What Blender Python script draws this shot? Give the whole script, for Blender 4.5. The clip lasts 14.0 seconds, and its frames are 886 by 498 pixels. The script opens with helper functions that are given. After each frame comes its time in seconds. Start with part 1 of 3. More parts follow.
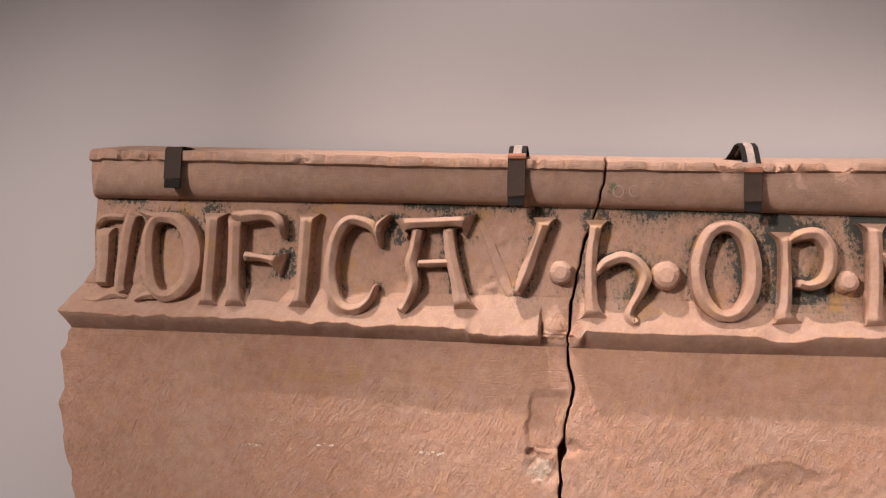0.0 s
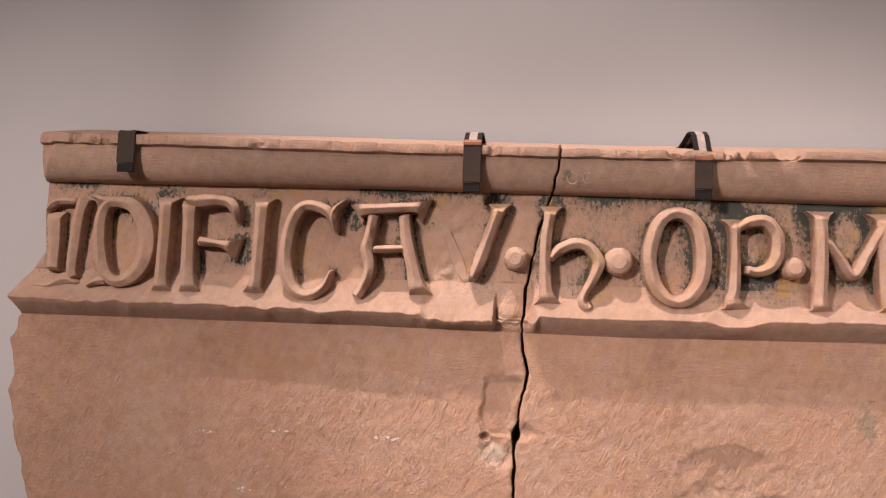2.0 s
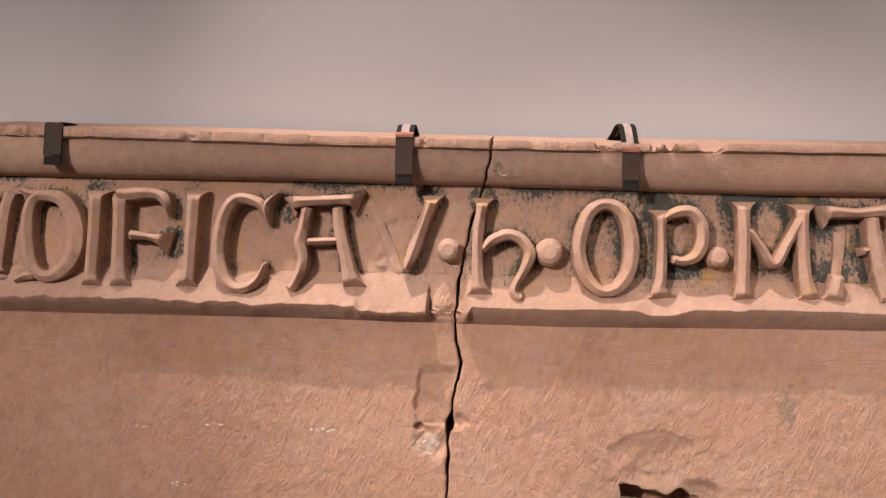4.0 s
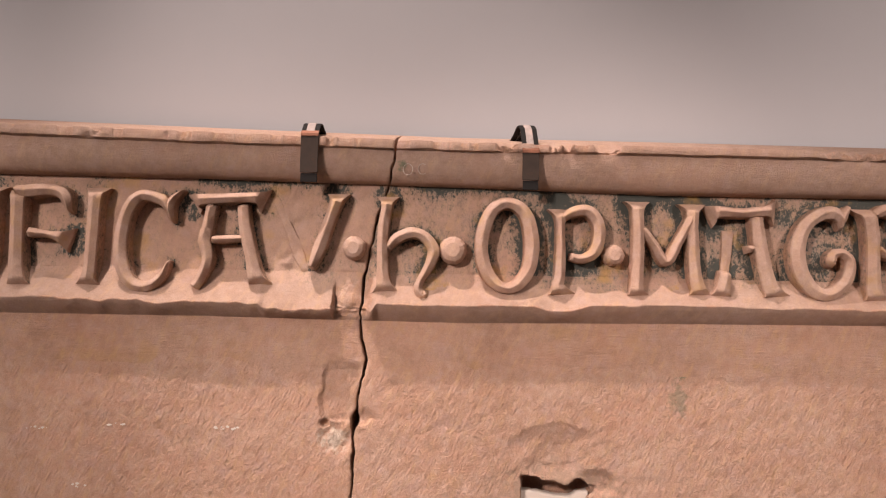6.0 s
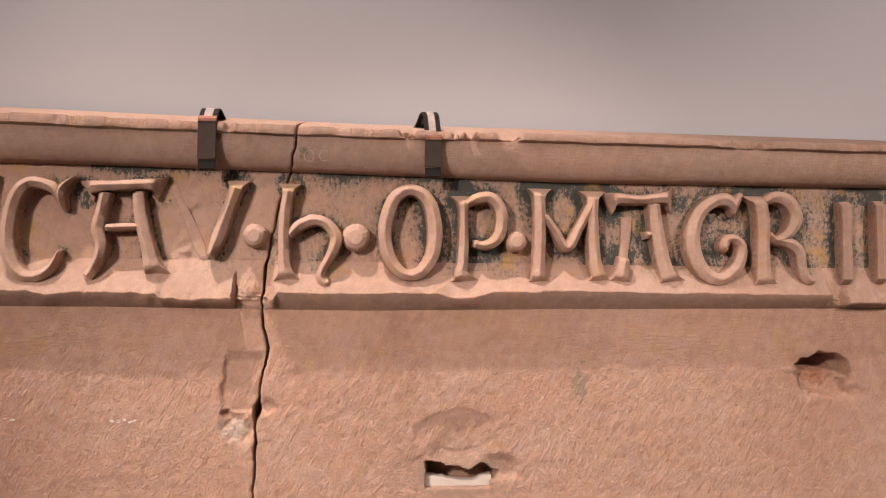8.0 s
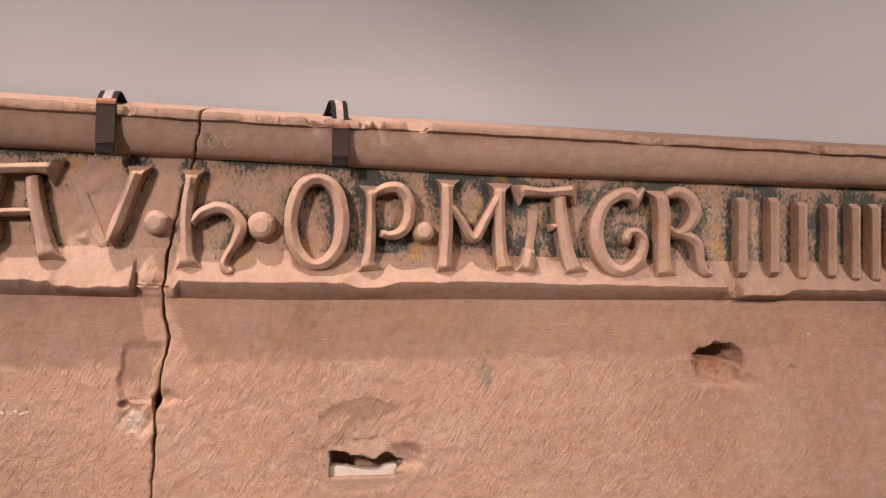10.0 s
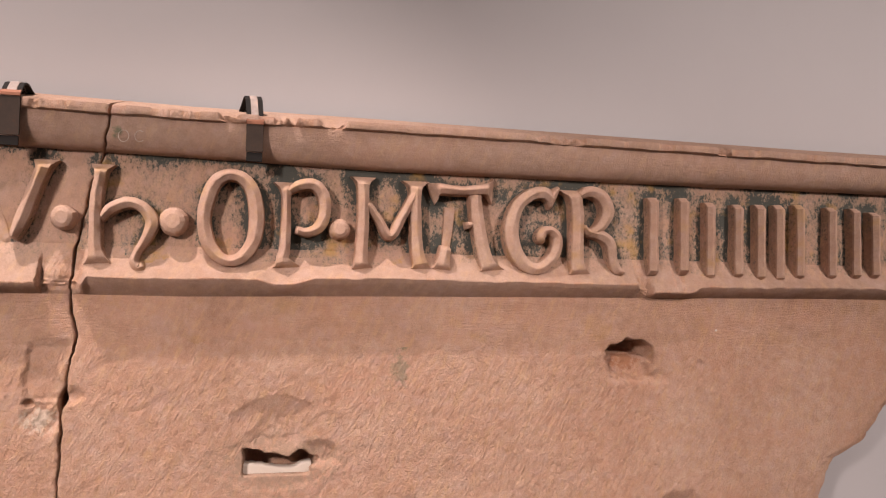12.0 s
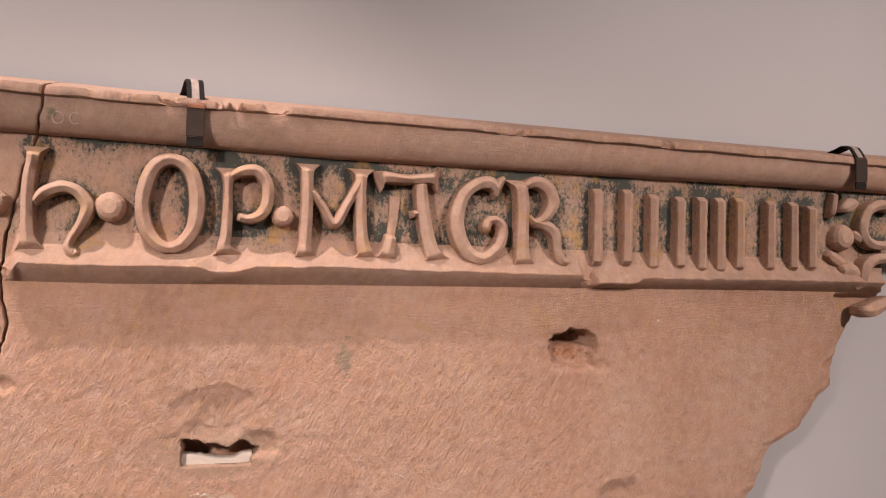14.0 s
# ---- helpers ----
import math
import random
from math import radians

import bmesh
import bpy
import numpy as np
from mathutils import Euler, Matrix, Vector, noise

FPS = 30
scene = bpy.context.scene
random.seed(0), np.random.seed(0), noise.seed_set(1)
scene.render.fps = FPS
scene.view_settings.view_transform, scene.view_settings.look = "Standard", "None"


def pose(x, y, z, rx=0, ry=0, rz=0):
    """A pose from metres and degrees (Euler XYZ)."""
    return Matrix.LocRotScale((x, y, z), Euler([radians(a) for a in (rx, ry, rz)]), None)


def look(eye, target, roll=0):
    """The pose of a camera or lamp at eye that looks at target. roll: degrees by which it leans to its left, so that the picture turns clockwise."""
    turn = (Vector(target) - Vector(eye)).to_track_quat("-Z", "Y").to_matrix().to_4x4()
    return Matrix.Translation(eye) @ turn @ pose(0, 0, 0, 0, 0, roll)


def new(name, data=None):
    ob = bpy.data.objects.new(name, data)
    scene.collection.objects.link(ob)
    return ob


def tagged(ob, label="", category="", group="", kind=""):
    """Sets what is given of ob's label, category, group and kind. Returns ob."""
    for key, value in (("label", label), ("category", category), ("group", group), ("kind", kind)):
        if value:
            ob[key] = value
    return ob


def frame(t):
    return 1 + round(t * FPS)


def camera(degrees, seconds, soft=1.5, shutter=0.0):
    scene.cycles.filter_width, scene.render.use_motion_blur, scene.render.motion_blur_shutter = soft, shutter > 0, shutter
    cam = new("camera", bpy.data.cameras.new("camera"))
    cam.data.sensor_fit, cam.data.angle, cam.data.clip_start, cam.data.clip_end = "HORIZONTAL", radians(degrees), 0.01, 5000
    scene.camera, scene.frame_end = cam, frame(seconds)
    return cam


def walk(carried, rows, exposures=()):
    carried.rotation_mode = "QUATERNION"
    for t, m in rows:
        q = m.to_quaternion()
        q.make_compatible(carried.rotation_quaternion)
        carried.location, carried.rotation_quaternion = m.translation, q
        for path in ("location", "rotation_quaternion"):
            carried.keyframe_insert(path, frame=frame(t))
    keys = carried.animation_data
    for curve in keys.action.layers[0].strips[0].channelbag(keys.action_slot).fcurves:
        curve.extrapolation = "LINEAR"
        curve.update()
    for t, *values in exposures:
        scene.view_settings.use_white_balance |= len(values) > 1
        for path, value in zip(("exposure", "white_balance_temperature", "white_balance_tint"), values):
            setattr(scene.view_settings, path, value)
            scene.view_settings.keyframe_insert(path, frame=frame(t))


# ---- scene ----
cam = camera(57.5, 14.0, soft=1.2)
PATH = [
    (0, (-0.128, -1.372, 1.567), (-0.48, 0.59, 1.734), 2.0),
    (0.5, (-0.13, -1.372, 1.559), (-0.451, 0.594, 1.735), 2.4),
    (1, (-0.119, -1.372, 1.558), (-0.437, 0.595, 1.726), 2.4),
    (1.5, (-0.111, -1.373, 1.56), (-0.409, 0.599, 1.71), 2.2),
    (2, (-0.104, -1.37, 1.553), (-0.381, 0.604, 1.709), 2.1),
    (2.5, (-0.094, -1.372, 1.568), (-0.347, 0.607, 1.706), 1.8),
    (3, (-0.081, -1.373, 1.557), (-0.316, 0.609, 1.69), 1.6),
    (5.5, (-0.023, -1.386, 1.566), (-0.077, 0.609, 1.689), 1.3),
    (6, (-0.004, -1.393, 1.552), (-0.024, 0.602, 1.691), 1.2),
    (6.5, (0.008, -1.396, 1.566), (0.025, 0.6, 1.684), 1.2),
    (7, (0.018, -1.396, 1.549), (0.08, 0.599, 1.684), 1.2),
    (7.5, (0.029, -1.392, 1.552), (0.129, 0.602, 1.676), 1.0),
    (8, (0.047, -1.391, 1.555), (0.193, 0.601, 1.662), 0.6),
    (10.5, (0.104, -1.401, 1.546), (0.449, 0.567, 1.638), 1.0),
    (11, (0.119, -1.406, 1.537), (0.499, 0.555, 1.64), 0.8),
    (11.5, (0.134, -1.413, 1.543), (0.544, 0.543, 1.641), 0.9),
    (12, (0.143, -1.416, 1.543), (0.582, 0.533, 1.642), 1.1),
    (12.5, (0.153, -1.42, 1.545), (0.616, 0.524, 1.64), 1.1),
    (13, (0.154, -1.42, 1.542), (0.645, 0.517, 1.635), 1.2),
    (13.5, (0.16, -1.42, 1.542), (0.676, 0.51, 1.629), 1.4),
    (14, (0.16, -1.413, 1.535), (0.71, 0.508, 1.621), 1.4),
]
walk(cam, [(t, look(eye, target, roll)) for t, eye, target, roll in PATH])

# ---- light ----
world = bpy.data.worlds.new("world")
scene.world = world
world.use_nodes = True
world.node_tree.nodes["Background"].inputs[0].default_value = (0.9, 0.82, 0.75, 1)
world.node_tree.nodes["Background"].inputs[1].default_value = 0.02
scene.view_settings.exposure = -0.09


def spot(name, eye, target, watts, cone, blend, size, colour):
    data = bpy.data.lights.new(name, "SPOT")
    data.energy, data.spot_size, data.spot_blend = watts, radians(cone), blend
    data.shadow_soft_size, data.color = size, colour
    ob = new(name, data)
    ob.matrix_world = look(eye, target)
    return ob


WARM = (1.0, 0.83, 0.77)
spot("key_spot", (-1.0, -0.87, 4.9), (0.14, 0.0, 0.86), 730, 28, 0.9, 0.024, WARM)
spot("left_spot", (-2.1, -2.8, 2.8), (-1.00, 0.0, 1.28), 370, 40, 1.0, 0.14, WARM)
# Unseen fill, added in place of room bounce on the stone
spot("middle_fill", (-2.0, -3.2, 2.7), (0.36, 0.0, 1.22), 600, 26, 1.0, 0.14, WARM)
spot("right_spot", (2.4, -3.4, 3.2), (1.40, 0.0, 1.42), 500, 44, 1.0, 0.15, WARM)
# Unseen overhead fill, added to lift wall and stone evenly
ambient = bpy.data.lights.new("ambient_fill", "AREA")
ambient.shape, ambient.size, ambient.size_y = "RECTANGLE", 6.0, 2.5
ambient.energy, ambient.color = 98, (1.0, 0.86, 0.80)
new("ambient_fill", ambient).matrix_world = look((0, -3.4, 5.55), (0, -3.4, 0))


# ---- procedural noise for shapes ----
def lattice(ix, iz, seed):
    n = (ix.astype(np.int64) * 374761393 + iz.astype(np.int64) * 668265263 + seed * 1442695041) & 0xFFFFFFFF
    n = ((n ^ (n >> 13)) * 1274126177) & 0xFFFFFFFF
    return ((n ^ (n >> 16)) & 0xFFFF) / 65535.0 * 2 - 1


def vnoise(x, z, seed=0):
    x, z = np.asarray(x, float), np.asarray(z, float)
    ix, iz = np.floor(x), np.floor(z)
    fx, fz = x - ix, z - iz
    fx, fz = fx * fx * (3 - 2 * fx), fz * fz * (3 - 2 * fz)
    a, b = lattice(ix, iz, seed), lattice(ix + 1, iz, seed)
    c, d = lattice(ix, iz + 1, seed), lattice(ix + 1, iz + 1, seed)
    return (a + (b - a) * fx) * (1 - fz) + (c + (d - c) * fx) * fz


def fbm(x, z, size, octaves=4, seed=0):
    total, amp = 0.0, 1.0
    for k in range(octaves):
        total = total + amp * vnoise(np.asarray(x) / size, np.asarray(z) / size, seed + k)
        amp, size = amp * 0.5, size * 0.5
    return total


def step(a, b, x):
    t = np.clip((np.asarray(x, float) - a) / (b - a), 0, 1)
    return t * t * (3 - 2 * t)


# ---- materials ----
def nodes_of(name):
    mat = bpy.data.materials.new(name)
    mat.use_nodes = True
    tree = mat.node_tree
    return mat, tree, tree.nodes["Principled BSDF"]


def add(tree, kind, **values):
    node = tree.nodes.new(kind)
    for key, value in values.items():
        node.inputs[key].default_value = value
    return node


def ramp(tree, source, stops):
    node = tree.nodes.new("ShaderNodeValToRGB")
    while len(node.color_ramp.elements) < len(stops):
        node.color_ramp.elements.new(0.5)
    for element, (place, colour) in zip(node.color_ramp.elements, stops):
        element.position, element.color = place, (*colour, 1)
    tree.links.new(source, node.inputs[0])
    return node.outputs[0]


def mixed(tree, factor, a, b, mode="MIX"):
    node = tree.nodes.new("ShaderNodeMix")
    node.data_type, node.blend_type = "RGBA", mode
    for source, slot in ((factor, 0), (a, 6), (b, 7)):
        if isinstance(source, (int, float)):
            node.inputs[slot].default_value = source
        elif isinstance(source, tuple):
            node.inputs[slot].default_value = (*source, 1)
        else:
            tree.links.new(source, node.inputs[slot])
    return node.outputs[2]


def place(tree, scale=(1, 1, 1), turn=(0, 0, 0)):
    """Object coordinates, turned first and then stretched."""
    where = tree.nodes.new("ShaderNodeTexCoord").outputs["Object"]
    for values in ({"Rotation": turn}, {"Scale": scale}):
        mapping = add(tree, "ShaderNodeMapping", **values)
        tree.links.new(where, mapping.inputs[0])
        where = mapping.outputs[0]
    return where


def noise_at(tree, where, scale, detail=4.0, rough=0.55):
    node = add(tree, "ShaderNodeTexNoise", Scale=scale, Detail=detail, Roughness=rough)
    tree.links.new(where, node.inputs["Vector"])
    return node.outputs[0]


def relief(tree, shader, layers):
    last = None
    for height, strength, distance in layers:
        bump = add(tree, "ShaderNodeBump", Strength=strength, Distance=distance)
        tree.links.new(height, bump.inputs["Height"])
        if last:
            tree.links.new(last, bump.inputs["Normal"])
        last = bump.outputs[0]
    tree.links.new(last, shader.inputs["Normal"])


def around(tree, centre, size, breakup):
    """1 near a place of the stone, fading out raggedly."""
    where = tree.nodes.new("ShaderNodeTexCoord").outputs["Object"]
    mapping = add(tree, "ShaderNodeMapping", Location=tuple(-c / r for c, r in zip(centre, size)), Scale=tuple(1 / r for r in size))
    tree.links.new(where, mapping.inputs[0])
    length = tree.nodes.new("ShaderNodeVectorMath")
    length.operation = "LENGTH"
    tree.links.new(mapping.outputs[0], length.inputs[0])
    total = tree.nodes.new("ShaderNodeMath")
    total.operation = "MULTIPLY_ADD"
    tree.links.new(noise_at(tree, where, breakup, 5, 0.7), total.inputs[0])
    total.inputs[1].default_value = 2.2
    tree.links.new(length.outputs["Value"], total.inputs[2])
    half = tree.nodes.new("ShaderNodeMath")
    half.operation = "MULTIPLY"
    tree.links.new(total.outputs[0], half.inputs[0])
    half.inputs[1].default_value = 0.4
    return ramp(tree, half.outputs[0], [(0.55, (1, 1, 1)), (0.72, (0, 0, 0))])


def sandstone(name, patina=0.0, ochre=0.0, chisel=1.0, pale=0.0, tone=1.0, stains=(), drag=False, cover=0.0, deep=1.0, grey=0.0):
    """Red sandstone with cloudy bedding, grain, tooling and, where asked, remains of dark and green paint."""
    mat, tree, shader = nodes_of(name)
    where = place(tree)
    cloud = noise_at(tree, where, 4.5, 5, 0.6)
    grain = noise_at(tree, where, 420, 3, 0.7)
    mottled = noise_at(tree, where, 38, 5, 0.65)
    base = ramp(tree, cloud, [(0.30, (0.42 * tone, 0.243 * tone, 0.170 * tone)), (0.5, (0.487 * tone, 0.298 * tone, 0.214 * tone)), (0.72, (0.53 * tone, 0.352 * tone, 0.270 * tone))])
    spots = ramp(tree, mottled, [(0.36, (0.80, 0.77, 0.74)), (0.55, (1, 1, 1)), (0.75, (1.12, 1.14, 1.15))])
    colour = mixed(tree, 0.72, base, spots, "MULTIPLY")
    fine = ramp(tree, grain, [(0.3, (0.82, 0.80, 0.78)), (0.7, (1.14, 1.14, 1.14))])
    colour = mixed(tree, 0.9, colour, fine, "MULTIPLY")
    rust = ramp(tree, noise_at(tree, place(tree, (1, 1, 1.6)), 9, 6, 0.7), [(0.58, (0, 0, 0)), (0.75, (1, 1, 1))])
    colour = mixed(tree, mixed(tree, 0.35, (0, 0, 0), rust), colour, (0.46, 0.22, 0.09))
    red = ramp(tree, noise_at(tree, place(tree, (1, 1, 1.9)), 5.5, 7, 0.68), [(0.46, (0, 0, 0)), (0.66, (1, 1, 1))])
    colour = mixed(tree, mixed(tree, 0.5, (0, 0, 0), red), colour, (0.55, 0.295, 0.200))
    warm = ramp(tree, noise_at(tree, place(tree, (90, 40, 24), (0, radians(-24), 0)), 1.0, 5, 0.7), [(0.50, (0, 0, 0)), (0.68, (1, 1, 1))])
    colour = mixed(tree, mixed(tree, 0.50, (0, 0, 0), warm), colour, (0.60, 0.37, 0.20))
    cool = ramp(tree, noise_at(tree, where, 27, 5, 0.7), [(0.52, (0, 0, 0)), (0.66, (1, 1, 1))])
    colour = mixed(tree, mixed(tree, 0.42, (0, 0, 0), cool), colour, (0.49, 0.32, 0.28))
    if grey:
        colour = mixed(tree, grey, colour, (0.42, 0.325, 0.27))
    if pale:
        dust = ramp(tree, noise_at(tree, where, 60, 6, 0.75), [(0.45, (0, 0, 0)), (0.7, (1, 1, 1))])
        colour = mixed(tree, mixed(tree, pale, (0, 0, 0), dust), colour, (0.60, 0.46, 0.38))
    if patina:
        wide = noise_at(tree, where, 9, 4, 0.6)
        flake = noise_at(tree, place(tree, (1.5, 1, 1)), 130, 9, 0.78)
        kept = tree.nodes.new("ShaderNodeAttribute")
        kept.attribute_name = "paint"
        weak = tree.nodes.new("ShaderNodeMath")
        weak.operation = "MULTIPLY"
        tree.links.new(kept.outputs["Fac"], weak.inputs[0])
        weak.inputs[1].default_value = 0.5
        half = weak.outputs[0]
        for source, weight in ((flake, 2.0), (wide, 0.9)):
            total = tree.nodes.new("ShaderNodeMath")
            total.operation = "MULTIPLY_ADD"
            tree.links.new(source, total.inputs[0])
            total.inputs[1].default_value = weight
            tree.links.new(half, total.inputs[2])
            half = total.outputs[0]
        third = tree.nodes.new("ShaderNodeMath")
        third.operation = "MULTIPLY"
        tree.links.new(half, third.inputs[0])
        third.inputs[1].default_value = 0.3
        half = third.outputs[0]
        veil = ramp(tree, half, [(0.465 - cover, (0, 0, 0)), (0.575 - cover, (0.75, 0.75, 0.75))])
        dark = ramp(tree, half, [(0.540 - cover / 2, (0, 0, 0)), (0.556 - cover / 2, (1, 1, 1))])
        hue = ramp(tree, noise_at(tree, where, 16, 3, 0.5), [(0.38, (0.22 * deep, 0.16 * deep, 0.10 * deep)), (0.5, (0.155 * deep, 0.145 * deep, 0.105 * deep)), (0.66, (0.12 * deep, 0.145 * deep, 0.125 * deep))])
        colour = mixed(tree, mixed(tree, patina, (0, 0, 0), veil), colour, hue)
        colour = mixed(tree, mixed(tree, patina, (0, 0, 0), dark), colour, (0.075, 0.078, 0.068))
    if ochre:
        gold = ramp(tree, noise_at(tree, where, 14, 4, 0.6), [(0.56, (0, 0, 0)), (0.68, (1, 1, 1))])
        colour = mixed(tree, mixed(tree, ochre, (0, 0, 0), gold), colour, (0.50, 0.29, 0.08))
    for centre, size, tint, amount in stains:
        colour = mixed(tree, mixed(tree, amount, (0, 0, 0), around(tree, centre, size, 90)), colour, tint)
    tree.links.new(colour, shader.inputs["Base Color"])
    shader.inputs["Roughness"].default_value = 0.88
    shader.inputs["Specular IOR Level"].default_value = 0.25
    turn = (0, radians(-24), 0)
    strokes = noise_at(tree, place(tree, (30, 60, 330) if drag else (210, 60, 40), (0, 0, 0) if drag else turn), 1.0, 4, 0.6)
    if not drag:
        strokes.node.noise_type = "RIDGED_MULTIFRACTAL"
    pitted = noise_at(tree, where, 210, 6, 0.8)
    lumps = noise_at(tree, place(tree, (120, 60, 90), turn), 1.0, 2, 0.5)
    relief(tree, shader, [(lumps, 0.08 * chisel, 0.005), (strokes, (0.6 if drag else 0.52) * chisel, 0.0030), (mottled, 0.5, 0.003), (pitted, 0.9 * (0.4 + 0.6 * chisel), 0.0028), (grain, 0.7, 0.0009)])
    return mat


def painted(name, colour, vary=0.04, rough=0.75, bump=0.15):
    mat, tree, shader = nodes_of(name)
    where = place(tree)
    cloud = noise_at(tree, where, 1.3, 5, 0.6)
    low, high = tuple(c * (1 - vary) for c in colour), tuple(min(1, c * (1 + vary)) for c in colour)
    tree.links.new(ramp(tree, cloud, [(0.35, low), (0.65, high)]), shader.inputs["Base Color"])
    shader.inputs["Roughness"].default_value = rough
    relief(tree, shader, [(noise_at(tree, where, 9, 4), bump * 0.5, 0.004), (noise_at(tree, where, 260, 3), bump, 0.0006)])
    return mat


def iron(name, colour, rough, metal):
    mat, tree, shader = nodes_of(name)
    where = place(tree)
    wear = noise_at(tree, where, 45, 5, 0.7)
    tree.links.new(ramp(tree, wear, [(0.35, tuple(c * 0.7 for c in colour)), (0.6, colour), (0.8, (colour[0] * 1.8, colour[1] * 1.25, colour[2]))]), shader.inputs["Base Color"])
    tree.links.new(ramp(tree, wear, [(0.3, (rough,) * 3), (0.8, (min(1, rough + 0.25),) * 3)]), shader.inputs["Roughness"])
    shader.inputs["Metallic"].default_value = metal
    shader.inputs["Specular IOR Level"].default_value = 0.25
    relief(tree, shader, [(noise_at(tree, where, 300, 3), 0.2, 0.0008)])
    return mat


GREEN, LIME = (0.17, 0.19, 0.12), (0.62, 0.52, 0.42)
# Tooled face; its raised tone paints in part of the light below the ledge
STONE = sandstone("red_sandstone_tooled_brightened", chisel=1.25, pale=0.34, tone=1.08, stains=(
    ((0.388, 0.0, 1.400), (0.028, 0.05, 0.046), GREEN, 0.5), ((0.394, 0.0, 1.438), (0.012, 0.05, 0.012), GREEN, 0.7),
    ((-0.200, 0.0, 1.320), (0.042, 0.05, 0.034), LIME, 0.7), ((0.19, 0.0, 1.165), (0.045, 0.05, 0.02), LIME, 0.6),
    ((0.185, 0.0, 1.240), (0.17, 0.10, 0.085), (0.38, 0.26, 0.19), 0.8), ((0.83, 0.03, 1.415), (0.050, 0.06, 0.036), (0.36, 0.16, 0.085), 0.8)))
SMOOTH = sandstone("red_sandstone_smooth", grey=0.27, chisel=0.55, pale=0.24, tone=0.90, drag=True, stains=(((-0.090, -0.04, 1.788), (0.013, 0.05, 0.014), GREEN, 0.8),))
DRESSED = sandstone("red_sandstone_dressed", chisel=1.05, pale=0.2, drag=True, ochre=0.25)
FIELD = sandstone("red_sandstone_with_paint", grey=0.27, patina=1.0, ochre=0.45, chisel=0.3, tone=1.0)
FIELD_EAST = sandstone("red_sandstone_with_green_paint", grey=0.27, patina=1.0, ochre=0.6, chisel=0.3, tone=0.93, cover=0.04)
HALO = sandstone("dark_green_paint_remains", patina=1.0, ochre=0.3, chisel=0.2, tone=0.85, cover=0.05, deep=0.8)
LETTER = sandstone("red_sandstone_letter", grey=0.27, ochre=0.40, chisel=0.25, pale=0.30, tone=0.98)
BROKEN = sandstone("red_sandstone_broken", chisel=0.9, pale=0.5)
PLASTER = painted("white_plaster", (0.62, 0.54, 0.47), 0.10, 0.9, 0.8)
WALL = painted("wall_paint", (0.465, 0.447, 0.457), 0.03)
CEILING = painted("ceiling_paint", (0.7, 0.68, 0.66), 0.02)
FLOOR = painted("floor_screed", (0.26, 0.23, 0.21), 0.10, 0.5)
IRON = iron("brown_iron", (0.050, 0.033, 0.025), 0.6, 0.1)
RUBBER = iron("dark_pad", (0.014, 0.011, 0.010), 0.7, 0.0)
COPPER = iron("coppery_wear", (0.27, 0.115, 0.07), 0.45, 0.35)
# Pale colour that stands for lamp light on the glossy strap
SHEEN = iron("pale_strap_sheen", (0.42, 0.34, 0.31), 0.55, 0.0)
CHALK = painted("white_chalk", (0.62, 0.54, 0.47), 0.1, 0.95)


# ---- mesh helpers ----
def part(name, bm, material, parent=None, label=""):
    mesh = bpy.data.meshes.new(name)
    bm.to_mesh(mesh)
    bm.free()
    mesh.materials.append(material)
    ob = new(name, mesh)
    if parent:
        ob.parent, ob.matrix_parent_inverse = parent, Matrix.Translation(-parent.location)
    return tagged(ob, label)


def smooth_shade(ob, flag=True):
    ob.data.polygons.foreach_set("use_smooth", [flag] * len(ob.data.polygons))
    return ob


def slab(name, low, high, material, label, category=""):
    bm = bmesh.new()
    bmesh.ops.create_cube(bm, size=1)
    for v in bm.verts:
        v.co = Vector([lo + (c + 0.5) * (hi - lo) for lo, hi, c in zip(low, high, v.co)])
    return tagged(part(name, bm, material), label, category or name.split("_")[0], kind="structure")


# ---- the room ----
WALL_Y = 0.125
slab("wall_north", (-5.0, WALL_Y, 0.0), (5.0, WALL_Y + 0.25, 5.6), WALL, "smooth pale greyish pink painted museum wall", "wall")
slab("wall_south", (-5.0, -8.25, 0.0), (5.0, -8.0, 5.6), WALL, "plain pale painted museum wall", "wall")
slab("wall_west", (-5.25, -8.25, 0.0), (-5.0, WALL_Y + 0.25, 5.6), WALL, "plain pale painted museum wall", "wall")
slab("wall_east", (5.0, -8.25, 0.0), (5.25, WALL_Y + 0.25, 5.6), WALL, "plain pale painted museum wall", "wall")
slab("floor", (-5.25, -8.25, -0.2), (5.25, WALL_Y + 0.25, 0.0), FLOOR, "plain dark grey screed museum floor", "floor")
slab("ceiling", (-5.25, -8.25, 5.6), (5.25, WALL_Y + 0.25, 5.8), CEILING, "plain white painted ceiling", "ceiling")

# ---- the two blocks of the frieze ----
STATION = (-1.0, -0.43, 0.015, 0.36, 1.0, 1.3)
TOP = (1.851, 1.837, 1.827, 1.826, 1.821, 1.819)
FILLET = (1.832, 1.818, 1.812, 1.811, 1.806, 1.803)
ROLL = (1.768, 1.764, 1.757, 1.750, 1.752, 1.754)
EDGE = (1.555, 1.553, 1.554, 1.562, 1.559, 1.563)
HEM = (1.523, 1.525, 1.522, 1.528, 1.535, 1.538)
FIELD_Y, FACE_Y, LEDGE_Y, FOOT_Z, BACK_Y = 0.004, -0.031, -0.033, 1.03, 0.095
RISE = 0.26  # slope of the weathered top towards the wall
COVE = 1.606


def along(values, x):
    return np.interp(x, STATION, values)


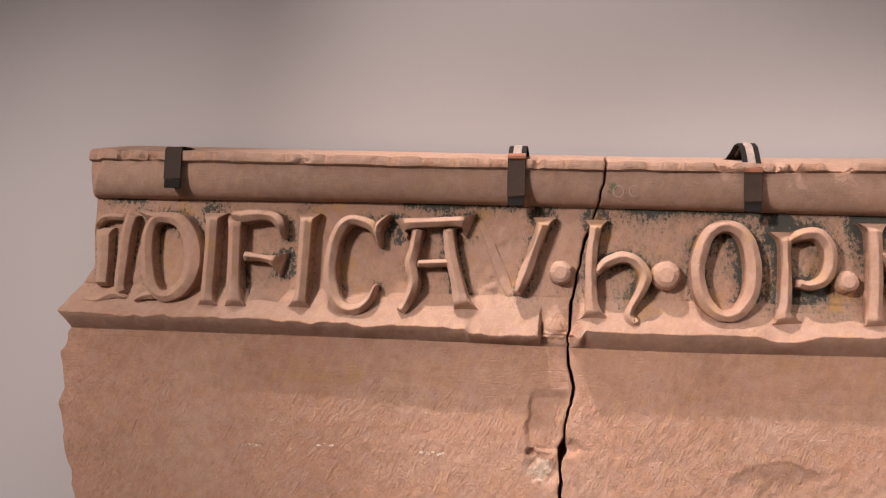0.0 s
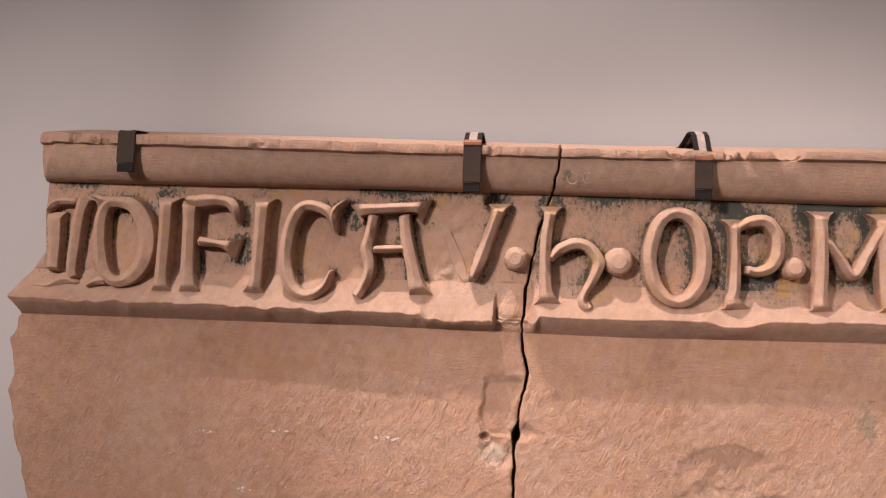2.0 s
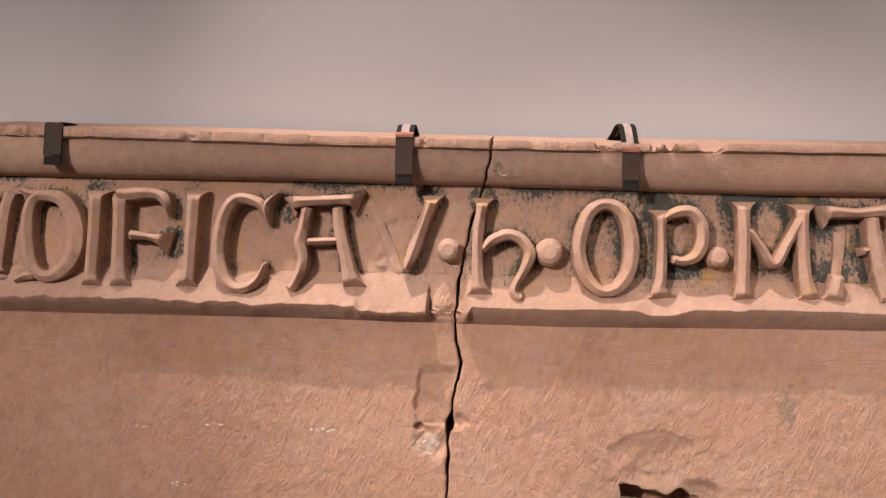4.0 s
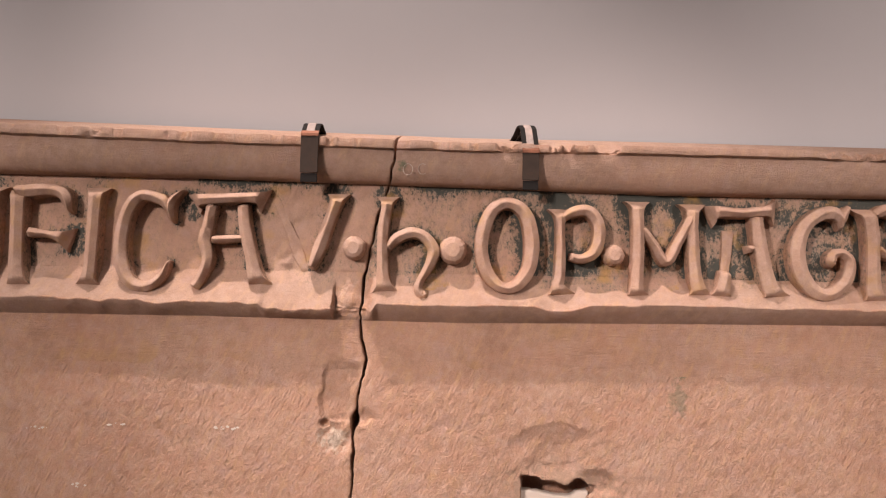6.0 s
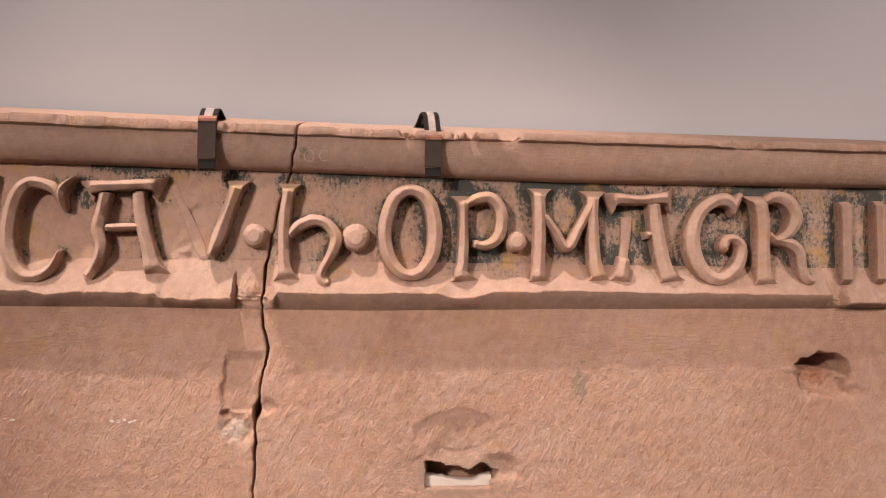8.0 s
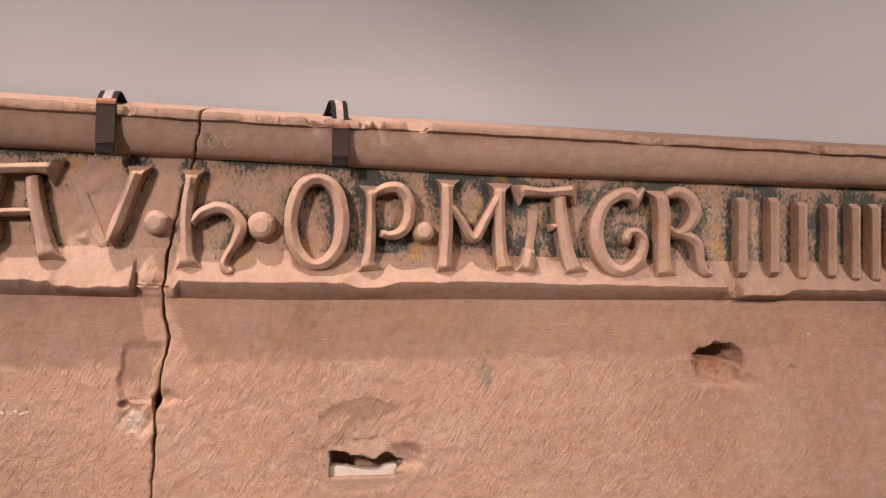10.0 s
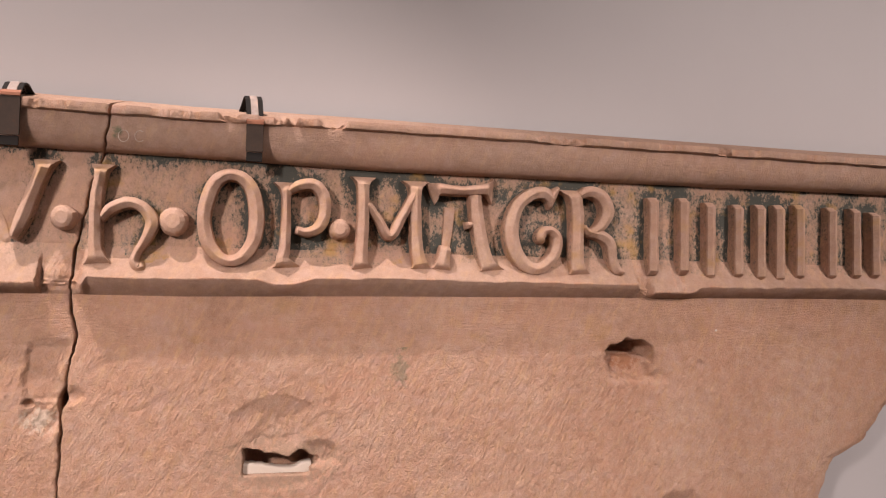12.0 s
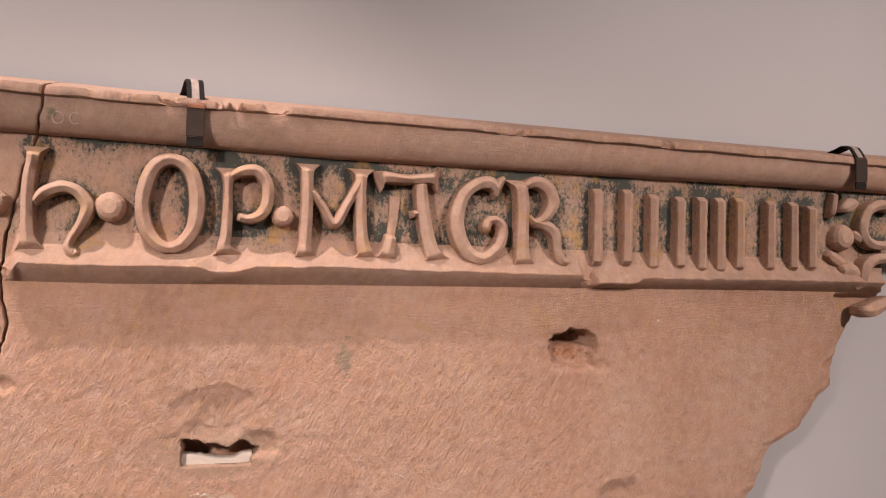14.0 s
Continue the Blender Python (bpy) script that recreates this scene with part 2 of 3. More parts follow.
CRACK_Z = (1.03, 1.276, 1.333, 1.37, 1.416, 1.454, 1.491, 1.538, 1.575, 1.631, 1.687, 1.743, 1.767, 1.80, 1.85)
CRACK_X = (-0.168, -0.165, -0.166, -0.162, -0.156, -0.146, -0.153, -0.158, -0.154, -0.146, -0.136, -0.119, -0.109, -0.104, -0.100)
WEST_Z = (1.03, 1.212, 1.274, 1.334, 1.391, 1.438, 1.479, 1.495, 1.516, 1.527, 1.558, 1.585, 1.637, 1.71, 1.85)
WEST_X = (-0.97, -1.041, -1.063, -1.081, -1.089, -1.083, -1.091, -1.084, -1.082, -1.074, -1.082, -1.074, -1.038, -1.043, -1.040)
EAST_Z = (1.03, 1.112, 1.170, 1.221, 1.249, 1.304, 1.342, 1.390, 1.438, 1.487, 1.507, 1.530, 1.55, 1.60, 1.64, 1.85)
EAST_X = (1.17, 1.219, 1.252, 1.278, 1.334, 1.378, 1.419, 1.427, 1.462, 1.497, 1.525, 1.560, 1.530, 1.550, 1.72, 1.72)


def crack(z):
    return np.interp(z, CRACK_Z, CRACK_X) + 0.0022 * fbm(z, z * 0, 0.02, 3, 5)


def gap(z):
    return 0.0024 + 0.0012 * vnoise(z / 0.03, z * 0, 8) + 0.006 * np.exp(-((z - 1.352) / 0.014) ** 2)


def west(z):
    return np.interp(z, WEST_Z, WEST_X) + 0.004 * fbm(z, z * 0, 0.03, 4, 15) * step(1.60, 1.50, z)


def east(z):
    return np.interp(z, EAST_Z, EAST_X) + 0.005 * fbm(z, z * 0, 0.03, 4, 25)


def oval(x, z, cx, cz, rx, rz):
    return np.hypot((x - cx) / rx, (z - cz) / rz)


def hollow(x, z):
    """How far the tooled face below the ledge lies back, in metres."""
    wob = 0.10 * fbm(x, z, 0.03, 3, 40)
    tooled = step(1.455, 1.425, z + 0.01 * fbm(x, z, 0.1, 2, 33)) * step(-0.80, -0.35, x + 0.1 * fbm(x, z, 0.2, 2, 34)) * step(1.25, 0.85, x)
    slant = x * 0.91 - z * 0.41
    across = x * 0.41 + z * 0.91
    d = (0.00020 + 0.00028 * tooled) * (vnoise(slant / 0.0056, across / 0.013, 50) + 0.8 * vnoise(slant / 0.0044, across / 0.008, 51))
    d = d + (0.0003 + 0.0003 * tooled) * fbm(x, z, 0.012, 3, 52)
    patch = step(1.0, 0.85, oval(x, z, 0.175, 1.243, 0.112, 0.048) + wob)
    d = d * (1 - 0.85 * patch) + 0.0015 * patch + 0.003 * fbm(x, z, 0.35, 2, 53)
    # scooped repair and slot under it
    r = oval(x, z, 0.185, 1.300, 0.098, 0.062) + wob
    d = d + 0.009 * step(1.0, 0.1, r) * step(1.20, 1.27, z) + 0.002 * step(1.0, 0.93, oval(x, z, 0.178, 1.295, 0.08, 0.062) + wob) * step(1.30, 1.33, z)
    r = oval(x, z, 0.252, 1.256, 0.040, 0.030) + wob
    d = d + 0.009 * step(1.0, 0.3, r)
    lid = 1.266 - 0.013 * np.clip((x - 0.126) / 0.07, 0, 1) + 0.008 * step(0.20, 0.215, x) - 0.010 * step(0.225, 0.24, x) + 0.002 * fbm(x, z * 0, 0.02, 3, 60)
    sx, sz = x + 0.005 * fbm(x, z, 0.03, 4, 64), z + 0.003 * fbm(x, z, 0.02, 4, 65)
    slot = step(0.122, 0.130, sx) * step(0.250, 0.240, sx + 0.4 * np.clip(1.243 - sz, 0, 1)) * step(lid, lid - 0.006, sz) * step(1.221, 1.226, z)
    d = d + 0.075 * slot
    # small square hole
    hx, hz = x + 0.008 * fbm(x, z, 0.025, 4, 61), z + 0.008 * fbm(x, z, 0.025, 4, 62)
    hole = step(0.782, 0.794, hx) * step(0.876, 0.861, hx) * step(1.374, 1.402, hz) * step(1.449, 1.444, hz)
    d = d + hole * (0.024 + 0.006 * fbm(x, z, 0.02, 4, 66) + 0.034 * step(1.415, 1.436, z))
    d = d + 0.007 * step(1.0, 0.3, oval(x, z, 0.818, 1.418, 0.062, 0.048) + 2 * wob)
    d = d + 0.004 * step(1.0, 0.1, oval(x, z, 0.882, 1.386, 0.034, 0.016) + 2 * wob)
    # low dent, pit, and the decayed stretch beside the crack
    d = d + 0.014 * step(1.0, 0.25, oval(x, z, 0.932, 1.132, 0.055, 0.042) + wob)
    d = d + 0.004 * step(1.0, 0.3, oval(x, z, 0.975, 1.406, 0.009, 0.012))
    d = d + 0.007 * step(-0.224, -0.214, x + 0.05 * wob) * step(-0.150, -0.160, x) * step(1.348, 1.355, z) * step(1.455, 1.435, z)
    d = d + 0.012 * step(1.0, 0.4, oval(x, z, -0.214, 1.347, 0.010, 0.008))
    d = d + (0.006 + 0.004 * fbm(x, z, 0.02, 4, 63)) * step(1.0, 0.6, oval(x, z, -0.195, 1.322, 0.036, 0.034) + wob)
    d = d + 0.022 * step(1.424, 1.438, x + 0.004 * fbm(x, z, 0.03, 3, 67)) * step(1.36, 1.44, z)
    d = d + 0.010 * step(1.0, 0.2, oval(x, z, -0.146, 1.358, 0.026, 0.022) + 2 * wob)
    return d


def bite(x):
    """Where the ledge is broken away: 0 whole, 1 gone."""
    b = 0.10 * np.clip(fbm(x, x * 0, 0.07, 4, 70), 0, 1) * step(-0.1, -0.3, x)
    b = b + 0.24 * step(-0.328, -0.318, x) * step(-0.198, -0.204, x)
    b = b + 0.85 * step(-0.206, -0.200, x) * step(-0.126, -0.150, x)
    b = b + 0.80 * step(0.829, 0.834, x) * step(0.866, 0.858, x) + 0.35 * step(0.858, 0.866, x) * step(0.96, 0.93, x)
    b = b + 0.5 * step(0.13, 0.17, x) * step(0.23, 0.19, x) * 0.5
    return np.clip(b + 0.04 * np.clip(fbm(x, x * 0, 0.02, 3, 71), 0, 1), 0, 1)


CHIPS = ((-0.985, -0.905, 0.6), (-0.80, -0.735, 0.45), (-0.645, -0.590, 0.9), (-0.50, -0.47, 0.4), (-0.225, -0.20, 0.5), (0.040, 0.115, 0.8), (0.150, 0.285, 1.0), (0.315, 0.425, 1.0), (0.60, 0.735, 0.8), (0.98, 1.03, 0.6))


def spall(x, z):
    """Breakage of the thin fillet over the roll, in metres."""
    ragged = x + 0.012 * fbm(x, z * 0, 0.03, 3, 84)
    many = sum(amount * step(a, a + 0.012, ragged) * step(b, b - 0.012, ragged) for a, b, amount in CHIPS)
    n = fbm(x, z * 0.6, 0.045, 4, 80)
    flakes = 0.0080 * step(-0.40, 0.05, n) * many * (1 + 0.9 * fbm(x, z, 0.012, 4, 85))
    return flakes + 0.0016 * step(0.34, 0.46, fbm(x, z * 0, 0.03, 4, 81))


thing_field = {}


def block(name, start, stop, columns, label):
    """One length of frieze: its cross-section swept from the curve start(z) to stop(z)."""
    sections = (("top", 7), ("fillet", 7), ("roll", 24), ("soffit", 4), ("field", 54), ("cove", 18), ("nose", 3), ("hem", 12), ("face", 230), ("foot", 3))
    u = np.linspace(0, 1, columns)
    guess = np.linspace(float(start(np.array(1.6))), float(stop(np.array(1.6))), columns)
    kinds, xs, ys, zs = [], [], [], []
    for kind, count in sections:
        for k in range(count):
            f = k / count
            x = guess
            for _ in range(2):
                top, fil, rol, edg, hem = (along(v, x) for v in (TOP, FILLET, ROLL, EDGE, HEM))
                one = np.ones_like(x)
                if kind == "top":
                    y = (BACK_Y + (-0.046 - BACK_Y) * f) * one
                    z = top + RISE * (y + 0.046)
                elif kind == "fillet":
                    y, z = (-0.047 - 0.0012 * math.sin(math.pi * f)) * one, top + (fil - top) * f
                elif kind == "roll":
                    y = -0.004 - 0.034 * math.sqrt(max(0.0, 1 - f ** 2.2)) * one
                    z = fil + (rol - fil) * f
                elif kind == "soffit":
                    y, z = -0.004 + (FIELD_Y + 0.004) * f * one, rol - 0.001 * f
                elif kind == "field":
                    y, z = FIELD_Y * one, rol + (COVE - rol) * f
                elif kind == "cove":
                    z = COVE + (edg - COVE) * f
                    y = FIELD_Y + (LEDGE_Y - FIELD_Y) * (0.55 * f + 0.45 * f ** 2) * one
                elif kind == "nose":
                    y, z = (LEDGE_Y - 0.002 * math.sin(math.pi * f)) * one, edg - 0.005 * f
                elif kind == "hem":
                    y, z = LEDGE_Y * (1 - f ** 1.25) * one, edg - 0.005 + (hem - edg + 0.005) * f
                elif kind == "face":
                    y, z = 0 * one, hem + (FOOT_Z - hem) * f ** 1.08
                else:
                    y, z = BACK_Y * k / (count - 1) * one, FOOT_Z * one
                a, b = start(z), stop(z)
                x = a + (b - a) * u
            # wear and damage
            if kind == "fillet":
                y = y + spall(x, z) + 0.0006 * fbm(x, z, 0.012, 3, 82)
                z = z + f * 0.0011 * fbm(x, x * 0, 0.05, 4, 83)
                z = z - 0.9 * spall(x, z) * (1 - f)
            if kind == "top":
                z = z - 0.9 * spall(x, z) * step(0.6, 0.9, f)
            if kind in ("roll", "fillet"):
                y = y + 0.0012 * fbm(x, z, 0.06, 4, 90)
                y = y + 0.014 * step(0.004, -0.016, x - start(z) - 0.006 - 0.030 * np.clip((z - 1.772) / 0.07, 0, 1)) * (name == "frieze_block_west")
            if kind == "field":
                y = y + 0.0016 * fbm(x, z, 0.03, 4, 91)
                y = y + 0.003 * step(0.03, 0.0, np.abs(x + 0.28 + 0.12 * (1.74 - z))) * fbm(x, z, 0.02, 3, 96)
            if kind in ("cove", "nose", "hem"):
                w = {"cove": f ** 2, "nose": 1.0, "hem": 1 - f}[kind]
                b = bite(x)
                y = y + w * b * b * (0.034 + 0.006 * fbm(x, z, 0.02, 4, 92) + 0.004 * fbm(x, z, 0.008, 2, 100)) + 0.0010 * fbm(x, z, 0.03, 4, 93)
                z = z - w * 0.050 * b * (1 - b) + w * (0.0006 + 0.0012 * step(0.0, -0.3, x)) * fbm(x, x * 0, 0.025, 4, 94)
            if kind == "face":
                y = y + hollow(x, z) * step(0.0, 0.03, f)
                rim = np.minimum(x - start(z), stop(z) - x)
                y = y + 0.006 * step(0.030, 0.0, rim + 0.006 * fbm(x, z, 0.03, 3, 95)) * (1 if name == "frieze_block_east" else 0.6) * step(0.3, 0.6, np.abs(x))
            rim = np.minimum(x - start(z), stop(z) - x)
            y = y + 0.0015 * step(0.004, 0.0, rim)
            xs.append(x), ys.append(y), zs.append(z), kinds.append(kind)
    X, Y, Z = np.array(xs), np.array(ys), np.array(zs)
    # close the two ends back to the rear
    X = np.hstack([X[:, :1], X[:, :1], X, X[:, -1:], X[:, -1:]])
    Z = np.hstack([Z[:, :1], Z[:, :1], Z, Z[:, -1:], Z[:, -1:]])
    back = np.full((len(X), 1), BACK_Y)
    shut = 0.012 * (-1 if name == "frieze_block_east" else 1)
    X[:, 0 if shut < 0 else -1] += shut
    Y = np.hstack([back, (back + Y[:, :1]) / 2, Y, (back + Y[:, -1:]) / 2, back])
    n, m = X.shape
    index = {"top": 1, "fillet": 1, "roll": 1, "soffit": 1, "field": 2, "cove": 1, "nose": 1, "hem": 1, "face": 0, "foot": 0}
    cols, level = (X[:-1, :-1] + X[1:, 1:]) / 2, (Z[:-1, :-1] + Z[1:, 1:]) / 2
    slots = np.array([[index[k]] * (m - 1) for k in kinds[:-1]])
    is_kind = lambda *names: np.array([[k in names] * (m - 1) for k in kinds[:-1]])
    slots[is_kind("cove", "nose", "hem") & (bite(cols) > 0.38)] = 3
    slots[is_kind("nose") & (fbm(cols, level * 0, 0.03, 4, 99) > 0.1)] = 3
    slots[is_kind("fillet") & (spall(cols, level) > 0.0010)] = 3
    slots[is_kind("cove") & (level + 0.014 * fbm(cols, level, 0.05, 4, 98) > 1.590)] = 2
    slots[is_kind("face") & (level + 0.012 * fbm(cols, level, 0.08, 4, 97) > 1.447)] = 4
    slots[:, :2], slots[:, -2:] = 3, 3
    thing = new("frieze_block")
    thing.location = (float(guess.mean()), 0.04, FOOT_Z)
    tagged(thing, label, "carved stone", "blocks of the frieze")
    groups = (("coping", ("top", "fillet"), "thin chipped fillet along the top"), ("roll_moulding", ("roll", "soffit"), "rounded moulding with scratches"), ("letter_field", ("field",), "sunk field with remains of dark green paint"), ("ledge", ("cove", "nose", "hem"), "sloping ledge with a chipped edge"), ("tooled_face", ("face", "foot"), "rough face with slanting chisel marks"))
    for title, wanted, words in groups:
        picked = [k for k, kind in enumerate(kinds) if kind in wanted]
        r0, r1 = picked[0], min(picked[-1] + 1, n - 1)
        verts = np.stack([X[r0:r1 + 1], Y[r0:r1 + 1], Z[r0:r1 + 1]], -1).reshape(-1, 3)
        i = (np.arange(r1 - r0)[:, None] * m + np.arange(m - 1)[None, :]).ravel()
        faces = np.stack([i, i + m, i + m + 1, i + 1], -1)
        mesh = bpy.data.meshes.new(title)
        mesh.from_pydata(verts.tolist(), [], faces.tolist())
        for material in (STONE, SMOOTH, FIELD if name == "frieze_block_west" else FIELD_EAST, BROKEN, DRESSED):
            mesh.materials.append(material)
        mesh.polygons.foreach_set("material_index", slots[r0:r1].ravel().astype(np.int32))
        mesh.polygons.foreach_set("use_smooth", np.ones(len(faces), bool))
        mesh.update()
        mesh.set_sharp_from_angle(angle=radians(38 if title in ("coping", "ledge") else 70))
        child = new(title, mesh)
        child.parent, child.matrix_parent_inverse = thing, Matrix.Translation(-thing.location)
        tagged(child, words)
        if title == "letter_field":
            thing_field[thing] = child
    return thing


west_block = block("frieze_block_west", west, lambda z: crack(z) - gap(z), 400, "red sandstone frieze block with roll moulding and worn raised letters")
east_block = block("frieze_block_east", lambda z: crack(z) + gap(z), east, 660, "red sandstone frieze block with raised letters, holes and a broken end")


# ---- raised letters ----
def curve(points, per, closed=False):
    """A smooth run through (x, z, width) points."""
    p = [np.array(q, float) for q in points]
    if closed:
        p = [p[-2], *p[:-1], p[0], p[1]]
    else:
        p = [2 * p[0] - p[1], *p, 2 * p[-1] - p[-2]]
    out = []
    for a, b, c, d in zip(p, p[1:], p[2:], p[3:]):
        for t in np.arange(per) / per:
            out.append(0.5 * (2 * b + (c - a) * t + (2 * a - 5 * b + 4 * c - d) * t * t + (3 * b - a - 3 * c + d) * t ** 3))
    out.append(p[-2])
    return out


SHAPE = ((-1.12, 0.0), (-1.0, 0.70), (-0.92, 0.81), (-0.10, 1.0), (0.10, 1.0), (0.92, 0.81), (1.0, 0.70), (1.12, 0.0))
TRACES = []  # middle lines of the strokes: x, z and half width in metres


def stroke(bm, points, x0, lift, seed):
    """A raised stroke with a blunt ridge, swept along its middle line; millimetres from (x0, foot of the letters)."""
    closed = len(points) > 6 and abs(points[0][0] - points[-1][0]) < 6 and abs(points[0][1] - points[-1][1]) < 6
    run = curve(points, 8, closed)
    ways, far = [], [0.0]
    for k, (x, z, w) in enumerate(run):
        ahead, behind = run[min(k + 1, len(run) - 1)], run[max(k - 1, 0)]
        if closed and k in (0, len(run) - 1):
            ahead, behind = run[1], run[-2]
        way = np.array([ahead[0] - behind[0], ahead[1] - behind[1]])
        ways.append(way / (np.hypot(*way) + 1e-9))
        if k:
            far.append(far[-1] + float(np.hypot(x - run[k - 1][0], z - run[k - 1][1])))
    rings = []
    base, height = FIELD_Y + 0.004, FIELD_Y + 0.004 - FACE_Y + lift
    for k, (x, z, w) in enumerate(run):
        way = ways[k]
        left = min(far[k], far[-1] - far[k])
        splayed = (points[0][2] if far[k] < far[-1] / 2 else points[-1][2]) > 29
        if splayed and not closed and abs(way[1]) > 0.75 and left < 24:
            way = np.array([0.0, math.copysign(1.0, way[1])]) * (1 - left / 24) + way * left / 24
        side = np.array([-way[1], way[0]])
        w = max(w * 0.92, 2.0)
        if splayed and not closed and left < 16:
            w *= 1 + 0.32 * (1 - left / 16) ** 2
        reach = min(1.0, 0.74 + w / 70)
        if not closed and not splayed:
            reach *= 0.6 + 0.4 * min(1.0, left / 5.0)
        cut = 0.40 + 0.60 * left / 15 if splayed and not closed else 1.0
        TRACES.append((x0 + x / 1000, 1.56 + z / 1000, w / 2000, lift))
        ring = []
        for s, h in SHAPE:
            px, pz = x0 + (x + side[0] * s * w / 2) / 1000, 1.56 + (z + side[1] * s * w / 2) / 1000
            n = noise.noise(Vector((px * 110, pz * 110, seed * 3.7)))
            m = noise.noise(Vector((px * 30, pz * 30, seed * 1.3)))
            wear = 1 + 0.03 * n + 0.03 * m - 0.10 * max(0.0, n - 0.35)
            px += 0.0006 * n + 0.0006 * m
            pz += 0.0006 * noise.noise(Vector((pz * 80, px * 80, seed)))
            ring.append(bm.verts.new((px, base - height * min(h, cut) * reach * (wear if h > 0 else 1), pz)))
        rings.append(ring)
    for a, b in zip(rings, rings[1:]):
        for j in range(len(SHAPE) - 1):
            face = bm.faces.new((a[j], a[j + 1], b[j + 1], b[j]))
            face.smooth, face.material_index = True, 1 if j in (0, len(SHAPE) - 2) else 0
    if not closed:
        bm.faces.new(rings[0])
        bm.faces.new(list(reversed(rings[-1])))
    for a, b in zip(rings, rings[1:]):
        for j in (1, 2, 3, 4, 5, 6):
            edge = bm.edges.get((a[j], b[j]))
            if edge:
                edge.smooth = False


COUNT = [0]


def letter(sign, x0, strokes, block_of, worn=0.0, label="", name="letter"):
    bm = bmesh.new()
    COUNT[0] += 1
    for k, points in enumerate(strokes):
        stroke(bm, points, x0, -worn - 0.0008 * k, COUNT[0] + 0.1 * k)
    bmesh.ops.recalc_face_normals(bm, faces=bm.faces)
    ob = part(name, bm, LETTER, thing_field[block_of], label or f"raised carved letter {sign}")
    ob.data.materials.append(HALO)
    ob.data.set_sharp_from_angle(angle=radians(34))
    return ob


def stop_mark(x, z, r, block_of, seed):
    """A faceted round stop between two words."""
    bm = bmesh.new()
    rings = []
    for f, h in ((1.06, 0.0), (1.0, 0.6), (0.82, 0.86), (0.5, 1.0)):
        ring = []
        for k in range(14):
            a = 2 * math.pi * k / 14
            n = 1 + 0.07 * noise.noise(Vector((math.cos(a) * 1.5, math.sin(a) * 1.5, seed + f)))
            ring.append(bm.verts.new((x + r * f * n * math.cos(a), FIELD_Y + 0.004 - (FIELD_Y - 0.002 - FACE_Y) * h * (1 + 0.05 * math.sin(a + seed)) , z + r * f * n * math.sin(a))))
        rings.append(ring)
    for a, b in zip(rings, rings[1:]):
        for k in range(14):
            bm.faces.new((a[k], a[(k + 1) % 14], b[(k + 1) % 14], b[k]))
    bm.faces.new(rings[-1])
    bmesh.ops.recalc_face_normals(bm, faces=bm.faces)
    return part("round_stop", bm, LETTER, thing_field[block_of], "faceted round stop between words")


letter("E", -1.050, [
    [(93, 177, 23), (84, 142, 22), (80, 95, 23), (77, 48, 21), (84, 28, 15)],
    [(19, 149, 11), (32, 166, 13), (54, 171, 13), (82, 169, 14)],
    [(35, 151, 30), (39, 99, 27), (39, 42, 23)],
    [(0, 17, 10), (34, 16, 15), (65, 28, 17), (93, 21, 9)],
], west_block, 0.009)
letter("D", -0.942, [
    [(57, 170, 22), (85, 162, 29), (106, 132, 33), (113, 95, 35), (104, 56, 31), (80, 32, 26), (54, 28, 22), (34, 48, 25), (23, 96, 25), (23, 142, 23), (35, 166, 20), (60, 170, 21)],
    [(53, 170, 20), (23, 174, 15), (0, 183, 11)],
    [(45, 29, 18), (21, 26, 15), (0, 15, 10)],
], west_block, 0.003)
letter("I", -0.797, [
    [(3, 181, 37), (2, 163, 26), (2, 104, 24), (0, 43, 24), (1, 21, 29), (1, 7, 45)],
], west_block)
letter("F", -0.762, [
    [(11, 176, 30), (12, 135, 25), (14, 54, 26), (17, 24, 30), (19, 8, 44)],
    [(0, 177, 11), (25, 174, 24), (54, 177, 22), (78, 175, 21), (93, 165, 22), (101, 137, 6)],
    [(28, 103, 19), (56, 101, 13), (80, 97, 17), (101, 91, 34)],
], west_block)
letter("I", -0.625, [
    [(9, 182, 33), (8, 163, 25), (6, 98, 23), (4, 43, 23), (1, 23, 29), (0, 11, 46)],
], west_block)
letter("C", -0.570, [
    [(81, 142, 12), (73, 159, 20), (58, 167, 21), (35, 170, 20), (17, 157, 22), (5, 127, 23), (0, 81, 25), (7, 40, 25), (24, 18, 22), (48, 14, 20), (71, 29, 16), (83, 59, 5)],
    [(87, 124, 4), (81, 148, 16), (86, 164, 14), (104, 182, 5)],
], west_block)
letter("A", -0.449, [
    [(0, 158, 34), (12, 164, 22), (61, 168, 18), (107, 170, 21), (123, 165, 35)],
    [(33, 157, 19), (28, 122, 20), (23, 96, 24), (29, 63, 20), (18, 29, 18), (7, 12, 21)],
    [(86, 158, 21), (92, 113, 22), (104, 65, 23), (111, 37, 29), (120, 20, 37)],
    [(29, 96, 14), (96, 100, 13)],
], west_block)
letter("V", -0.310, [
    [(110, 180, 32), (105, 159, 22), (92, 121, 21), (80, 83, 23), (67, 49, 13)],
], west_block)
letter("V", -0.310, [
    [(0, 170, 12), (22, 124, 15), (40, 82, 21), (55, 44, 13)],
], west_block, 0.032, "almost wholly worn stroke of the letter V", "worn_stroke")
